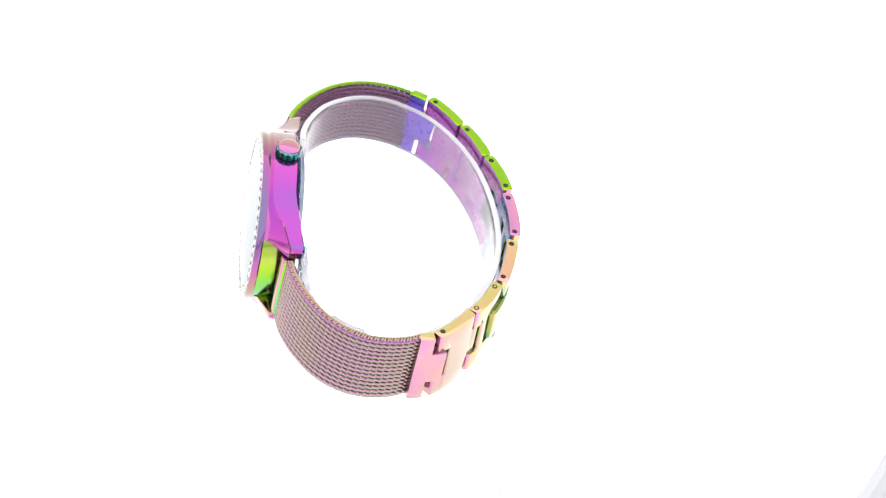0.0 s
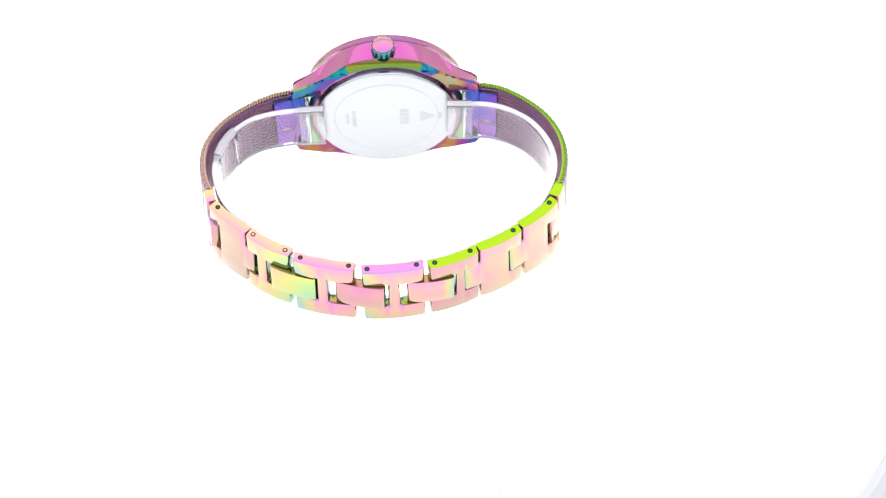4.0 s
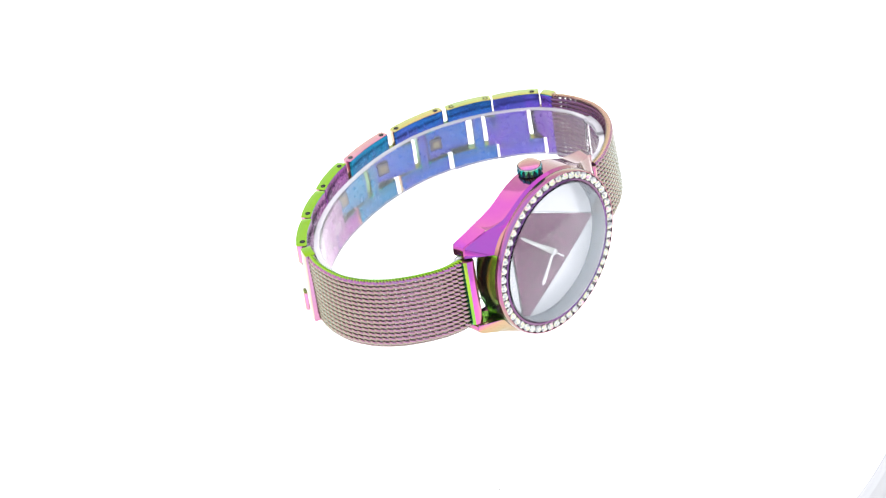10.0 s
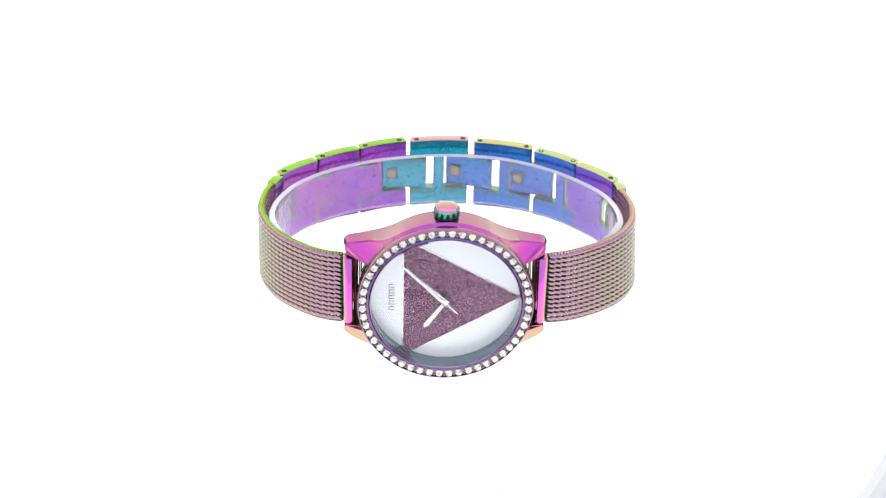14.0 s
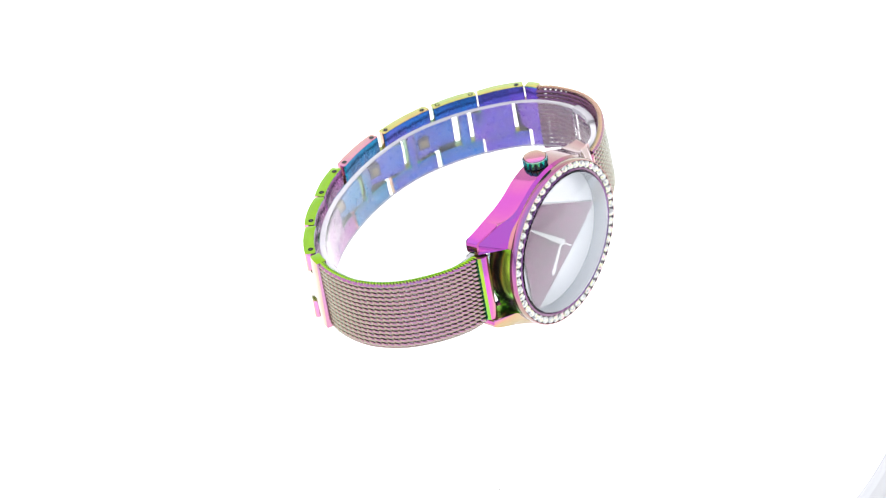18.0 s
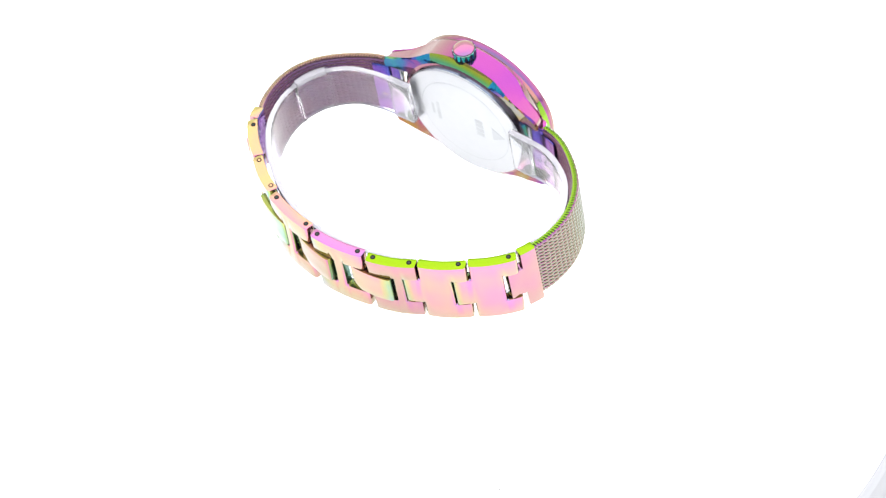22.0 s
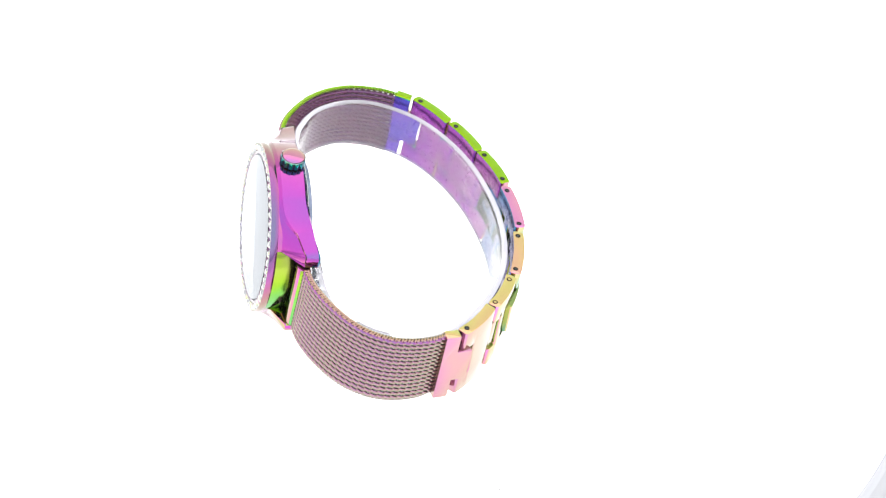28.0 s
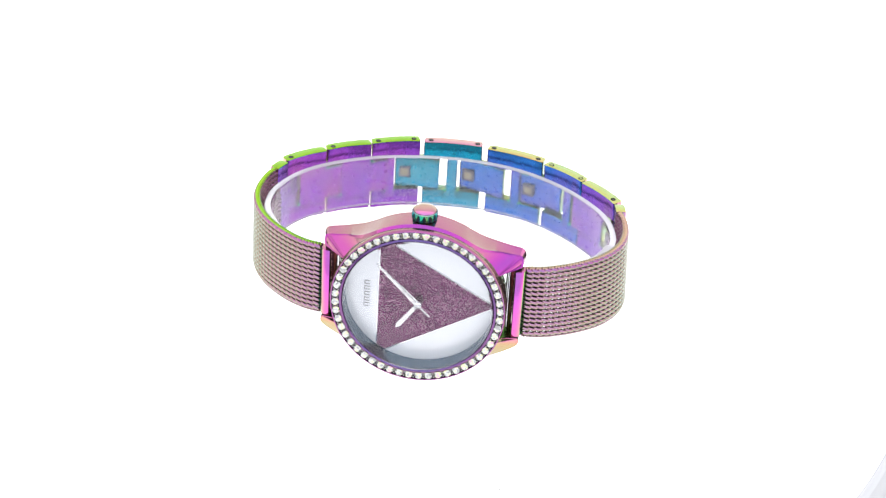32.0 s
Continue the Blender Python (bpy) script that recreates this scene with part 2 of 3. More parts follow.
def lathe(profile, centre, axis, seg=96, close=False):
    """Turn a profile of (radius, height) about an axis: 'v' runs along the dial's normal, 'w' along the crown."""
    bm = bmesh.new()
    rings = []
    for r, h in profile:
        ring = []
        for i in range(seg):
            a = 2 * math.pi * i / seg
            c, s = r * math.cos(a), r * math.sin(a)
            if axis == "v":
                p = (centre[0] + c, h, centre[1] + s)
            else:
                p = (centre[0] + c, centre[1] + s, h)
            ring.append(bm.verts.new(P3(*p)))
        rings.append(ring)
    pairs = list(zip(rings, rings[1:]))
    if close:
        pairs.append((rings[-1], rings[0]))
    for a, b in pairs:
        for i in range(seg):
            j = (i + 1) % seg
            bm.faces.new((a[i], a[j], b[j], b[i]))
    if not close:
        for ring in (rings[0], rings[-1]):
            if (ring[0].co - ring[seg // 2].co).length > 1e-7:
                bm.faces.new(ring)
    bmesh.ops.remove_doubles(bm, verts=bm.verts, dist=1e-7)
    bmesh.ops.recalc_face_normals(bm, faces=bm.faces)
    return bm


def paint(bm, pick):
    """Give each face the material index that pick(normal, centre) names."""
    bm.normal_update()
    for f in bm.faces:
        f.material_index = pick(f.normal, f.calc_center_median() / K)


# ---- setting: turntable on a white sweep ----
R0 = 0.1135


def turned(profile):
    return lathe([(r / K, z / K) for r, z in profile], (0.0, 0.0), "w", 160)


platform = new("platform")
tagged(platform, "round white acrylic platform with an added glow and painted grey rim", "platform")
part("top_plate", turned([(0.0, -0.0016), (R0 - 0.0030, -0.0016), (R0 - 0.0016, -0.0020), (R0 - 0.0012, -0.0028), (R0 - 0.0012, -0.004), (0.0, -0.004)]), TABLE, platform, "white acrylic plate with an added glow", 60)
bm = turned([(0.0, -0.0041), (R0 - 0.0008, -0.0041), (R0 - 0.0004, -0.0046), (R0 - 0.0002, -0.0058), (R0, -0.0072), (R0, -0.030), (R0 - 0.004, -0.034), (0.0, -0.034)])
# the lighter upper band imitates a soft fade from the bright top
paint(bm, lambda nr, c: 1 if c.z * K > -0.0066 else 0)
part("rim", bm, [RIM, RIM_FADE], platform, "plastic rim with its side shade and soft upper fade painted grey", 60)
turntable = new("turntable")
tagged(turntable, "thin round white acrylic turntable lying on the platform", "turntable")
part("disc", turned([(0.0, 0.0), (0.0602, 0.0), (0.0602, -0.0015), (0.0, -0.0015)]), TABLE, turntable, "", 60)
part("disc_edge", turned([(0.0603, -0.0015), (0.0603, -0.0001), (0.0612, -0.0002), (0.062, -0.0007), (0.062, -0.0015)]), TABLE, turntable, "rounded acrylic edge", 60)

bm = bmesh.new()
bmesh.ops.create_icosphere(bm, subdivisions=2, radius=0.00021)
for v in bm.verts:
    v.co = Vector((v.co.x * 1.1, v.co.y, v.co.z * 0.7)) * (1.0 + 0.2 * math.sin(v.co.x * 9000 + v.co.y * 14000))
speck = new("dust_speck", finish(bm, "dust_speck", [DUST]))
speck.location = (0.01636, -0.06698, -0.0015)
tagged(speck, "tiny grey dust speck on the white platform", "dust speck")

bm = bmesh.new()
sweep = []
for y, z in ((-1.6, -0.034), (0.5, -0.034), (0.9, -0.034), (1.1, -0.01), (1.25, 0.08), (1.33, 0.25), (1.35, 0.5), (1.35, 1.6)):
    sweep.append([bm.verts.new((x, y, z)) for x in (-2.2, 2.2)])
for a, b in zip(sweep, sweep[1:]):
    bm.faces.new((a[0], a[1], b[1], b[0]))
ground = new("ground", finish(bm, "ground", [BACKDROP], 80))
tagged(ground, "seamless white paper sweep under the turntable", "backdrop", kind="structure")

# ---- the watch ----
watch = new("wristwatch")
tagged(watch, "iridescent rainbow steel wristwatch with mesh strap lying on its side", "watch")
CU, CW = 6.1, -8.9            # centre of the case, along the strap and across it


def catmull(pts, n):
    p = [Vector(q) for q in pts]
    p = [2 * p[0] - p[1]] + p + [2 * p[-1] - p[-2]]
    fine = []
    for i in range(1, len(p) - 2):
        for k in range(24):
            t = k / 24
            a, b, c, d = p[i - 1], p[i], p[i + 1], p[i + 2]
            fine.append(0.5 * ((2 * b) + (c - a) * t + (2 * a - 5 * b + 4 * c - d) * t * t + (3 * b - a - 3 * c + d) * t ** 3))
    fine.append(p[-2])
    acc = [0.0]
    for a, b in zip(fine, fine[1:]):
        acc.append(acc[-1] + (b - a).length)
    out = []
    for i in range(n):
        s = acc[-1] * i / (n - 1)
        j = min(max(np.searchsorted(acc, s) - 1, 0), len(fine) - 2)
        t = (s - acc[j]) / max(acc[j + 1] - acc[j], 1e-9)
        out.append(fine[j].lerp(fine[j + 1], t))
    return out, acc[-1]


def case_outline():
    """Plan of the case about its centre: round flanks that sweep into four lugs; each point is (x, y, how far out on a lug, zone)."""
    low, ang = 8.75, math.asin(8.75 / 19.2)
    quads = {}
    for sy in (1, -1):
        top = 12.4 if sy > 0 else 12.3
        dy = top - 12.9
        sweep, _ = catmull([(9.2, 17.42), (11.0, 16.25), (13.2, 15.05 + dy * 0.2), (15.4, 14.25 + dy * 0.5), (18.2, 13.5 + dy * 0.8 - (sy < 0) * 0.25), (20.9, top - (sy < 0) * 0.8)], 22)
        pts = [(19.7 * math.sin(a), 19.7 * math.cos(a), 0.0, 0) for a in np.linspace(0, math.asin(9.2 / 19.7), 14)[:-1]]
        pts += [(q.x, q.y, (q.x - 9.2) / 12.6, 0) for q in sweep]
        # the tips: blunt on the crown's side, cut on a slant on the other
        if sy > 0:
            tip = [(21.6, top - 0.35), (22.0, top - 0.8), (22.25, top - 1.5)]
        else:
            tip = [(21.55, top - 1.2), (22.0, top - 1.65), (22.25, top - 2.2)]
        pts += [(x, y, 1.0, 0) for x, y in tip + [(22.3, low + 1.0), (22.1, low + 0.3)]]
        pts += [(x, low, (x - 9.2) / 12.6, 1) for x in (21.7, 20.8, 19.6, 18.4)]
        pts += [(19.2 * math.cos(a), 19.2 * math.sin(a), 0.0, 2) for a in np.linspace(ang, 0, 12)]
        quads[sy] = pts
    # clockwise from the crown: all four quarters, the shared points once
    ring = quads[1] + [(x, -y, t, z) for x, y, t, z in reversed(quads[-1])][1:]
    ring += [(-x, -y, t, z) for x, y, t, z in quads[-1]][1:] + [(-x, y, t, z) for x, y, t, z in reversed(quads[1])][1:-1]
    return ring


def build_case():
    ring = case_outline()
    n = len(ring)
    ang = math.asin(8.75 / 19.2)
    pts = [Vector(p[:2]) for p in ring]
    rows = [[] for _ in range(10)]
    bm = bmesh.new()
    start = math.acos(9.2 / 19.7)
    for i, (x, y, t, zone) in enumerate(ring):
        th = math.atan2(abs(y), abs(x))
        if zone == 1 or (zone == 0 and abs(x) > 9.2):
            # the lug's front facet runs from its edge to its own stretch of the bezel
            u = min((abs(x) - 9.2) / 12.3, 1.0) if zone == 0 and abs(x) < 21.5 else 1.0
            th = start + (ang - start) * u
        c = Vector((math.copysign(math.cos(th), x), math.copysign(math.sin(th), y)))
        p = pts[i]
        d = (pts[(i + 1) % n] - pts[i - 1]).normalized()
        out = Vector((-d.y, d.x))
        out = out if out.dot(p) > 0 else -out
        if zone == 1:
            out = Vector((0, -math.copysign(1, y)))
        if zone == 2:
            sec = [(c * 17.6, -28.0), (c * 18.1, -28.35), (c * 18.8, -29.3), (c * 19.2, -33.0), (c * 19.2, -34.2), (c * 19.2, -34.8), (c * 19.2, -35.0), (c * 19.2, -35.1)]
        else:
            back = -29.25 + 2.35 * t
            front = -33.3 + (3.8 if y > 0 else 2.4) * t
            lean = 0.7 * t if zone == 0 and y > 0 else 0.0
            lift = min(t * 1.8, 1.0)
            lift = lift * lift * (3 - 2 * lift)
            inset = 1.05 - 0.65 * lift
            # the crease leaves the bezel and reaches the lug's outer edge half way along
            s = min(max((abs(x) - 11.8) / 5.6, 0.0), 1.0) if zone == 0 else 1.0
            s = s * s * (3 - 2 * s)
            crease = (c * 19.2).lerp(p - out * (0.12 + lean), s)
            v5 = -35.05 * (1 - s) + (front - 0.25) * s
            # the drum's wall stands clear of the lug's front facet
            r = min(max((abs(x) - 12.4) / 6.0, 0.0), 1.0) if zone == 0 else 1.0
            v6 = -35.05 + 0.9 * r * r * (3 - 2 * r)
            q4 = p.lerp(crease, 0.45) + out * 0.16 * (1 - s)
            v4 = front * 0.42 + v5 * 0.58
            sec = [(c * 17.6, -28.0), (p - out * inset, back + 0.75 - 0.35 * lift), (p, back - 0.85 * t + 0.75 * lift), (p - out * lean, front), (q4, v4), (crease, v5), (c * 19.2, v6), (c * 19.2, -35.1)]
        for k, (q, v) in enumerate(sec):
            rows[k].append(bm.verts.new(P3(CU + q.x, v, CW + q.y)))
        for k, (r, v) in enumerate(((16.9, -35.1), (16.9, -31.3))):
            rows[8 + k].append(bm.verts.new(P3(CU + c.x * r, v, CW + c.y * r)))
    for k, (a, b) in enumerate(zip(rows, rows[1:])):
        for i in range(n):
            j = (i + 1) % n
            f = bm.faces.new((a[i], a[j], b[j], b[i]))
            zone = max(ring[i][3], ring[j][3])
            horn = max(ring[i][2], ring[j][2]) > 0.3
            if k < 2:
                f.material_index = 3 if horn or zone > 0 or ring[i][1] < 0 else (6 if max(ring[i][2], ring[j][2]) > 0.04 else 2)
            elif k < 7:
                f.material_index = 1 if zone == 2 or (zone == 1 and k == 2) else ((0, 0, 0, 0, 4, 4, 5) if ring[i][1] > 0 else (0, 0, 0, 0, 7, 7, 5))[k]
    bm.faces.new(rows[0])
    bm.faces.new(rows[-1])
    bmesh.ops.remove_doubles(bm, verts=bm.verts, dist=2e-6)
    bmesh.ops.recalc_face_normals(bm, faces=bm.faces)
    return bm


def split_smooth(bm, materials, group_of, sharp):
    """Cut one surface into meshes that keep the shading of the whole."""
    whole = finish(bm, "whole", materials, sharp)
    normals = [Vector(c.vector) for c in whole.corner_normals]
    made = {}
    for p in whole.polygons:
        made.setdefault(group_of(p.center / K), []).append(p)
    out = {}
    for key, polys in made.items():
        index, verts, faces, custom = {}, [], [], []
        for p in polys:
            face = []
            for li in p.loop_indices:
                vi = whole.loops[li].vertex_index
                if vi not in index:
                    index[vi] = len(verts)
                    verts.append(tuple(whole.vertices[vi].co))
                face.append(index[vi])
                custom.append(normals[li])
            faces.append(face)
        me = bpy.data.meshes.new("piece")
        me.from_pydata(verts, [], faces)
        for m in materials:
            me.materials.append(m)
        me.polygons.foreach_set("use_smooth", [True] * len(faces))
        me.polygons.foreach_set("material_index", [p.material_index for p in polys])
        me.normals_split_custom_set(custom)
        out[key] = me
    bpy.data.meshes.remove(whole)
    return out


def lug_of(c):
    x, y = c.x - CU, c.z - CW
    if abs(x) > 13.0 and abs(y) > 8.7 and math.hypot(x, y) > 19.0:
        return (x > 0, y > 0)
    return None


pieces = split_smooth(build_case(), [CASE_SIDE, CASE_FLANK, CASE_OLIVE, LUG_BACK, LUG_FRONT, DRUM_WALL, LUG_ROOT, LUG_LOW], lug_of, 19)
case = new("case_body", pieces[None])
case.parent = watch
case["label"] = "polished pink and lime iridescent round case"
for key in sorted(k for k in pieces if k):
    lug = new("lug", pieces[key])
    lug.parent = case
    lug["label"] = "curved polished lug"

# bezel ring with a channel for the stones
bm = lathe([(19.0, -34.8), (19.3, -35.3), (19.35, -36.2), (19.15, -36.75), (18.95, -36.75), (18.85, -36.3), (17.35, -36.3),
            (17.25, -36.7), (16.85, -36.85), (16.55, -36.6), (16.5, -35.0), (16.7, -34.6)], (CU, CW), "v", 128, True)
def pick_bezel(nr, c):
    r = math.hypot(c.x - CU, c.z - CW)
    if 17.3 < r < 18.9 and c.y > -36.5:
        return 2
    if r > 19.0:
        return 1
    return 0
paint(bm, pick_bezel)
bezel = part("bezel", bm, [BEZEL, BEZEL_SIDE, CHANNEL], watch, "violet iridescent bezel set with clear crystal stones", 30)

# stones, each a cut crystal, and the beads that hold them
bm = bmesh.new()
NS = 8
tab = [bm.verts.new((0.52 * K * math.cos(2 * math.pi * (i + .5) / NS), -0.62 * K, 0.52 * K * math.sin(2 * math.pi * (i + .5) / NS))) for i in range(NS)]
gir = [bm.verts.new((1.02 * K * math.cos(2 * math.pi * i / NS), -0.12 * K, 1.02 * K * math.sin(2 * math.pi * i / NS))) for i in range(NS)]
cul = bm.verts.new((0, 0.35 * K, 0))
bm.faces.new(tab)
for i in range(NS):
    j = (i + 1) % NS
    bm.faces.new((tab[i], gir[i], gir[j]))
    bm.faces.new((tab[i], gir[j], tab[j]))
    bm.faces.new((gir[i], cul, gir[j]))
bmesh.ops.recalc_face_normals(bm, faces=bm.faces)
stone_me = finish(bm, "stone", [STONE], 5)
bm = bmesh.new()
bmesh.ops.create_uvsphere(bm, u_segments=8, v_segments=6, radius=0.27 * K)
bead_me = finish(bm, "prong", [PRONG], 60)
N_STONES = 52
for i in range(N_STONES):
    a = 2 * math.pi * (i + 0.5) / N_STONES
    s = new("stone", stone_me)
    s.parent = bezel
    s.matrix_basis = Matrix.Translation(P3(CU + 18.1 * math.cos(a), -36.45, CW + 18.1 * math.sin(a))) @ Matrix.Rotation(0.9 * i, 4, "Y")
    a += math.pi / N_STONES
    for r in (17.6, 18.6):
        b = new("prong", bead_me)
        b.parent = bezel
        b.matrix_basis = Matrix.Translation(P3(CU + r * math.cos(a), -36.4, CW + r * math.sin(a)))

# inner ring, dial, triangle, print, pointers, glass
part("rehaut", lathe([(16.55, -36.25), (16.3, -32.0), (16.55, -31.9), (16.9, -35.0)], (CU, CW), "v", 128, True), REHAUT, watch, "blue violet inner ring round the dial", 30)
dial = part("dial", lathe([(16.5, -31.95), (16.5, -31.5)], (CU, CW), "v", 96), DIAL, watch, "silver white dial with a large mauve glitter triangle")


def clip_circle(poly, r):
    """Cut a polygon with a circle about the origin, by fine steps along its sides."""
    out = []
    n = len(poly)
    for i in range(n):
        a, b = Vector(poly[i]), Vector(poly[(i + 1) % n])
        for k in range(60):
            p = a.lerp(b, k / 60)
            if p.length > r:
                p = p.normalized() * r
            if not out or (p - out[-1]).length > 1e-3:
                out.append(p)
    return out


def slab(poly, v0, v1, du=CU, dw=CW, bev=0.0):
    bm = bmesh.new()
    a = [bm.verts.new(P3(du + x, v0, dw + y)) for x, y in poly]
    b = [bm.verts.new(P3(du + x, v1, dw + y)) for x, y in poly]
    bm.faces.new(a)
    bm.faces.new(b)
    for i in range(len(poly)):
        j = (i + 1) % len(poly)
        bm.faces.new((a[i], a[j], b[j], b[i]))
    bmesh.ops.recalc_face_normals(bm, faces=bm.faces)
    if bev:
        bevel_sharp(bm, bev, 1, 60)
    return bm


TRI = [(-8.95, 13.8), (-8.95, -15.4), (16.3, -0.6)]
part("triangle_frame", slab(clip_circle([(-9.2, 14.3), (-9.2, -15.9), (16.8, -0.6)], 16.25), -32.12, -31.9), STEEL, dial, "thin polished silver outline")
part("triangle", slab(clip_circle(TRI, 16.1), -32.3, -32.05), GLITTER, dial, "mauve glitter triangle")
# the maker's word stands as five plain shapes
for i in range(5):
    w0 = 2.6 - i * 1.42
    for x0, x1, y0, y1 in ((-12.2, -10.9, 0.0, -0.17), (-12.2, -10.9, -0.77, -0.94), (-12.2, -12.02, -0.17, -0.77)):
        part("print_bar", slab([(x0, w0 + y1), (x1, w0 + y1), (x1, w0 + y0), (x0, w0 + y0)], -32.02, -31.9), SILVERINK, dial)


def hand(angle, tip, tail, w0, w1, v, name, label):
    d = Vector((math.cos(angle), math.sin(angle)))
    s = Vector((-d.y, d.x))
    pts = [d * -tail - s * w0, d * (tip * 0.88) - s * w1, d * tip, d * (tip * 0.88) + s * w1, d * -tail + s * w0]
    part(name, slab([tuple(p) for p in pts], v, v - 0.14, CU, CW - 0.2, 0.05), POINTER_STEEL, dial, label)


hand(math.atan2(8.9, -9.1), 13.5, 0.5, 0.72, 0.32, -34.85, "minute_hand", "slim polished silver minute hand")
hand(math.atan2(-6.6, -4.7), 8.1, 0.5, 0.35, 0.62, -34.65, "hour_hand", "short polished silver hour hand")
hand(math.atan2(9.4, -9.2), 13.4, 3.8, 0.22, 0.12, -35.05, "second_hand", "thin silver second hand")
part("hand_cap", lathe([(0.0, -35.5), (0.5, -35.45), (0.82, -35.2), (0.82, -32.1)], (CU, CW - 0.2), "v", 24), STEEL, dial, "round silver cap")
part("crystal", lathe([(0.0, -38.0), (3.0, -37.96), (6.0, -37.85), (9.0, -37.66), (12.0, -37.4), (14.2, -37.16), (15.6, -37.0), (16.3, -36.9), (16.5, -36.6), (16.5, -36.2), (0.0, -36.2)], (CU, CW), "v", 96), GLASS, watch, "clear domed watch glass", 25).visible_shadow = False

# case back
back = part("case_back", lathe([(17.65, -28.9), (17.62, -28.3), (17.55, -28.15), (17.4, -28.05), (17.2, -28.05), (17.1, -28.15), (17.1, -28.9)], (CU, CW), "v", 128, True), CASE_REAR, watch, "dark blue steel ring of the case back", 30)
bm = lathe([(0.0, -26.95), (16.2, -26.95), (16.5, -27.0), (16.7, -27.15), (16.85, -28.5), (0.0, -28.5)], (CU, CW), "v", 96)
# the wall's dark blue reflection and engraved specks are painted into its steel
paint(bm, lambda nr, c: 1 if abs(nr.y) < 0.6 else 0)
part("back_plate", bm, [BACKSTEEL, BACK_WALL], back, "bare steel back plate with faint engraving")
part("back_groove", lathe([(12.3, -26.97), (12.45, -26.92), (12.6, -26.97)], (CU, CW), "v", 96, True), ETCH, back)

for x0, y0, wide, tall in ((9.0, -1.7, 0.7, 3.6), (7.3, -3.0, 0.9, 6.0), (-5.4, 1.7, 2.2, 1.2), (-5.4, 0.2, 2.2, 1.2), (-5.4, -1.3, 2.2, 1.2), (-5.4, -2.8, 2.2, 1.2), (-13.2, -1.2, 0.7, 2.4)):
    part("engraving", slab([(x0, y0), (x0 + wide, y0), (x0 + wide, y0 + tall), (x0, y0 + tall)], -27.05, -26.925), ETCH, back, "faint engraved bar")
part("engraving", slab([(-8.0, 2.2), (-8.0, -2.2), (-11.6, 0.0)], -27.05, -26.925), ETCH, back, "faint engraved triangle")

# crown: fluted, with a domed top and a dark neck
bm = lathe([(2.75, 9.0), (2.75, 10.6), (2.3, 10.7), (2.3, 11.2)], (CU, -31.4), "w", 32)
crown = part("crown", bm, DARK, watch, "fluted winding crown with domed pink top")
bm = bmesh.new()
NF = 13
rows = []
for r, h, fl in ((2.1, 10.75, 0.0), (2.6, 10.85, 0.5), (2.85, 11.1, 1.0), (2.85, 12.5, 1.0), (2.8, 12.68, 0.7), (2.6, 12.85, 0.0)):
    rows.append([bm.verts.new(P3(CU + (r - fl * 0.2 * (i % 4 in (0, 3))) * math.cos(2 * math.pi * i / (NF * 4)), -31.4 + (r - fl * 0.2 * (i % 4 in (0, 3))) * math.sin(2 * math.pi * i / (NF * 4)), h)) for i in range(NF * 4)])
for k, (a, b) in enumerate(zip(rows, rows[1:])):
    for i in range(NF * 4):
        j = (i + 1) % (NF * 4)
        f = bm.faces.new((a[i], a[j], b[j], b[i]))
        # groove shade is painted black, the reflection on every third flute teal
        f.material_index = 2 if k < 1 or (i % 4 == 3 and k < 3) else (1 if k >= 4 else (3 if (i // 4) % 3 == 0 else 0))
bmesh.ops.recalc_face_normals(bm, faces=bm.faces)
part("knurled_ring", bm, [CROWN_SIDE, RIDGE, DARK, EDGE_TEAL], crown, "fluted teal and silver side, reflections and groove shade painted on")
part("dome", lathe([(2.5, 12.8), (2.46, 12.98), (2.2, 13.2), (1.5, 13.4), (0.8, 13.48), (0.0, 13.5)], (CU, -31.4), "w", 48), CROWN_TOP, crown, "slightly domed pink top")

# ---- strap: end plates, woven mesh, clasp links ----
RIM12 = [(-16.6, -29.7), (-20, -28.9), (-23.5, -27.2), (-27.5, -24.2), (-31, -20.6), (-33.6, -16.4), (-35.2, -11.5), (-35.5, -7), (-34.8, -2), (-33.4, 1.8)]
RIM6 = [(28.8, -29.9), (32.4, -29.1), (36, -27.6), (40, -25.3), (44, -22.2), (47, -18.6), (49, -14.3), (49.6, -9.5), (49, -4.5), (47.6, -0.8)]
W0, W1 = -0.1, -17.7


